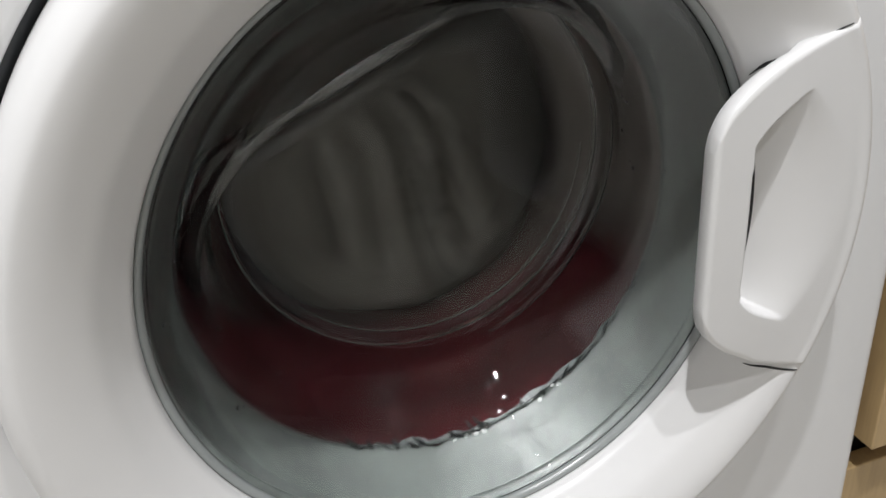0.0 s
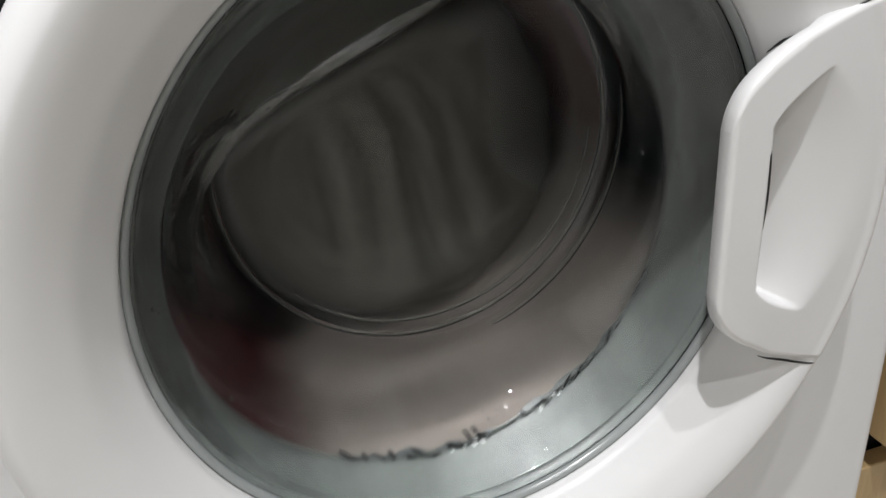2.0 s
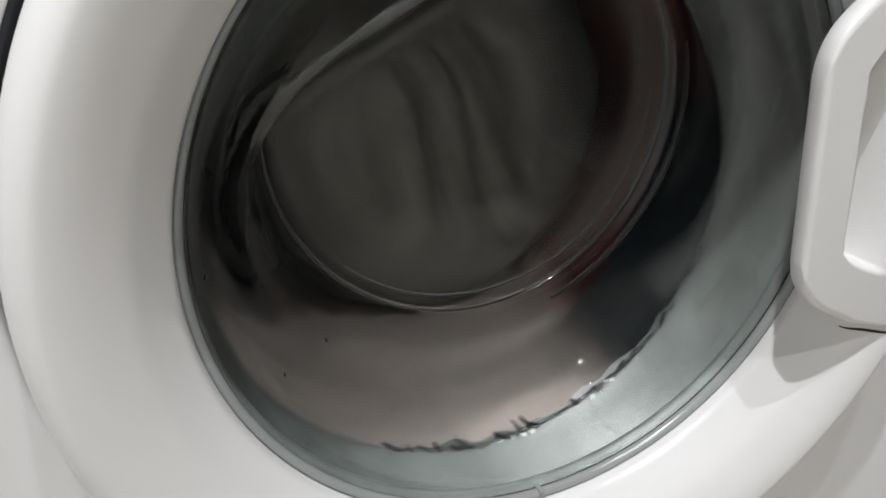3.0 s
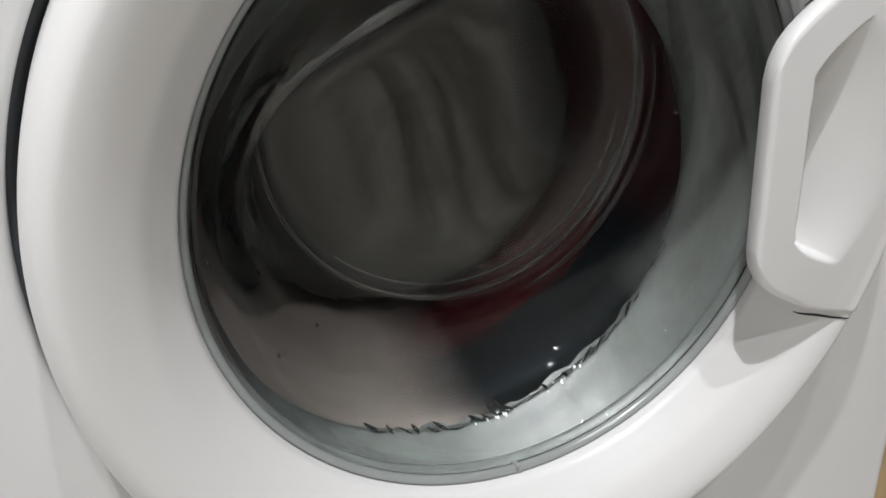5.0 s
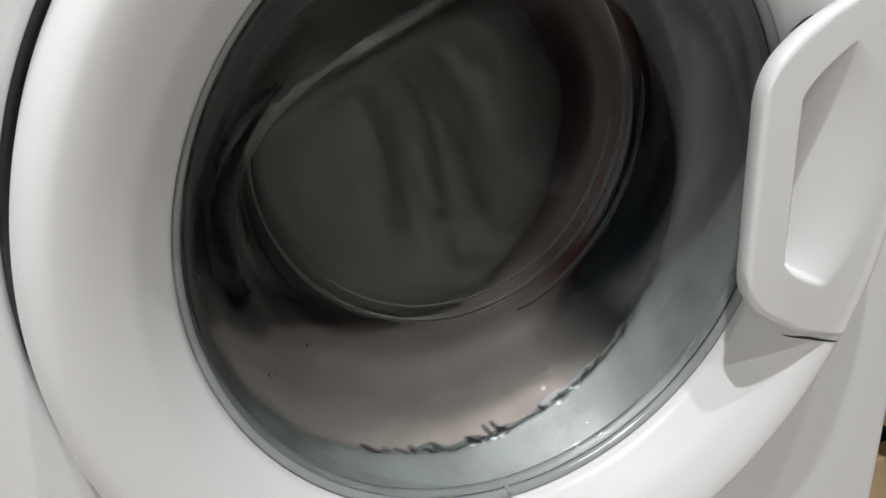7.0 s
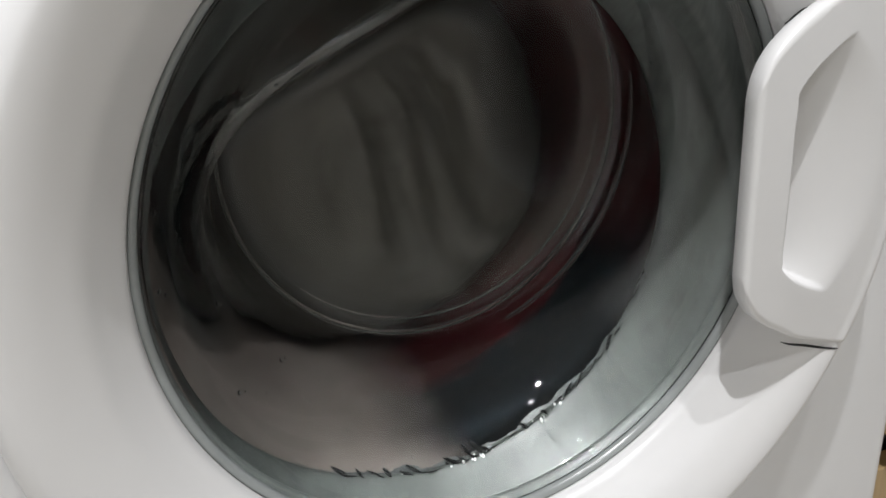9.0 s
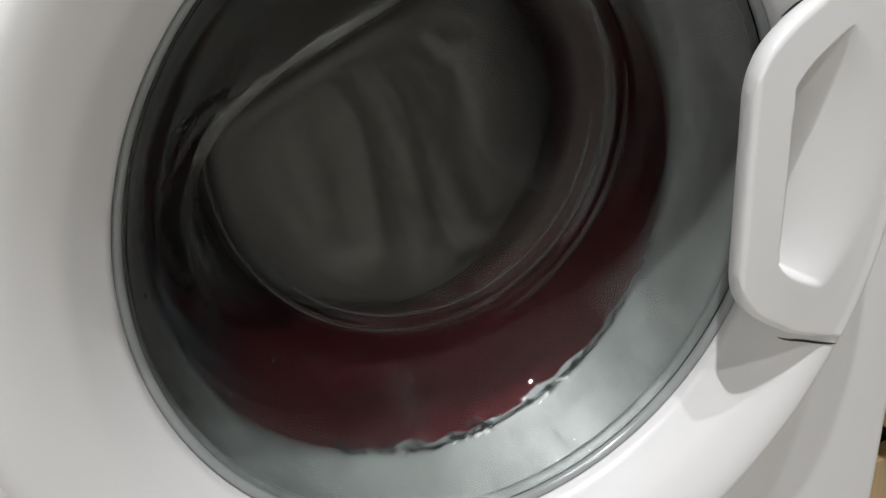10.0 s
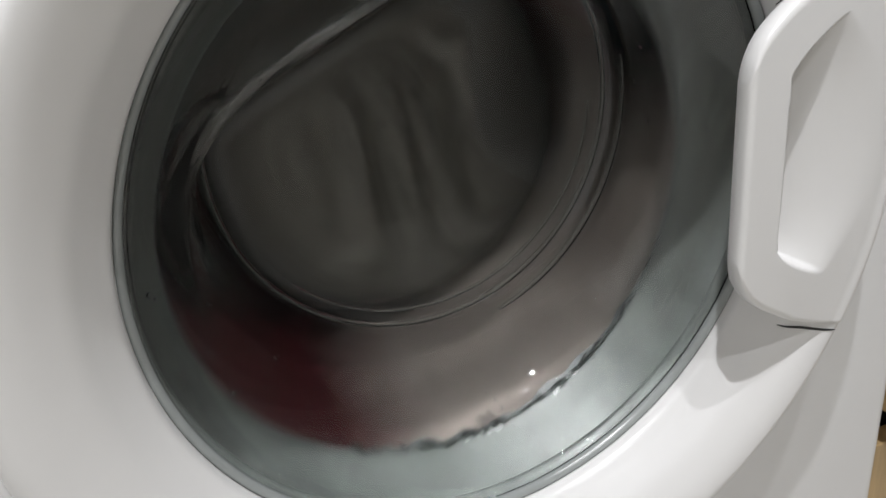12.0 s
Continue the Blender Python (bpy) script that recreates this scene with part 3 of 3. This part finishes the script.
for r, y in ((0.001, 0.1320), (0.015, 0.1320), (0.03, 0.1325), (0.05, 0.134), (0.07, 0.137), (0.09, 0.142), (0.105, 0.149), (0.118, 0.160), (0.122, 0.19), (0.12, 0.25), (0.11, 0.32), (0.10, 0.385), (0.001, 0.392)):
    row = []
    for i in range(72):
        a = 2 * math.pi * i / 72
        q = Vector((math.cos(a) * r * 30, y * 20, math.sin(a) * r * 30 + 40))
        k = 1 + 0.07 * noise.noise(q) * min(1, r / 0.08)
        row.append((r * k * math.cos(a), y + 0.010 * noise.noise(q * 1.4) * smooth(0.02, 0.09, r), r * k * math.sin(a)))
    rows.append(row)
ends = grid(bm, rows)
bm.faces.new(ends[0])
bm.faces.new(ends[-1])
charcoal = tagged(link("charcoal_filler", bm, CHARCOAL), "charcoal bundle added to keep the middle of the drum dark", "laundry", group="laundry in the drum")

# ---- the cupboard beside the machine ----
cup = tagged(new("base_cupboard"), "light wooden kitchen base cupboard with a recessed plinth", "cupboard")
cup.matrix_world = pose(0.306, 0.002, 0, 0, 0, -4.5)
part("carcass", box(0.0, 0.60, 0.020, 0.58, 0.182, 0.86, 0.001), WOOD, cup, smooth=False)
part("door", box(0.002, 0.598, 0.0, 0.019, 0.183, 0.858, 0.0012), WOOD, cup, "light wooden cupboard door", smooth=False)
part("plinth", box(0.0, 0.60, 0.019, 0.035, 0.0, 0.147, 0.001), WOOD, cup, "recessed wooden plinth", smooth=False)
# near-black box added as the shade in the gap over the plinth
part("plinth_shade", box(0.001, 0.599, 0.045, 0.56, 0.02, 0.181, 0.001), DARK, cup, "dark box for the shade in the gap above the plinth", smooth=False)


# ---- what moves ----
TURN = [(0.0, -6331), (3.0, 0), (5.0, 4290), (5.5, 5360), (6.0, 6445), (6.5, 7545), (7.0, 8650), (9.0, 13290), (9.3, 14000), (9.6, 14715), (9.9, 15445),
        (10.2, 16172), (10.4, 16580), (10.5, 16835), (10.8, 17570), (11.1, 18325), (11.4, 19070), (11.7, 19815), (12.0, 20590)]


def motions():
    """The drum spins; the load's imbalance makes it, the tub and the seal's lip circle by 8 mm in step."""
    turning, swaying, lip_rows = [], [], []
    for k in range(361):
        t = k / 30
        angle = float(np.interp(t, [a for a, _ in TURN], [b for _, b in TURN])) % 360
        c, q = math.cos(radians(angle)), math.sin(radians(angle))
        dx, dz = -0.0036 * c + 0.0075 * q, -0.0070 * c + 0.0025 * q
        turning.append((t, pose(dx, 0, ZC + dz, 0, -angle, 0)))
        swaying.append((t, pose(dx, 0, ZC + dz)))
        lip_rows.append((t, pose(dx - 0.0062, 0, ZC + dz - 0.0115)))
    for thing in (drum, red, taupe, navy, charcoal):
        walk(thing, turning)
    walk(tub, swaying)
    walk(lip, lip_rows)


motions()
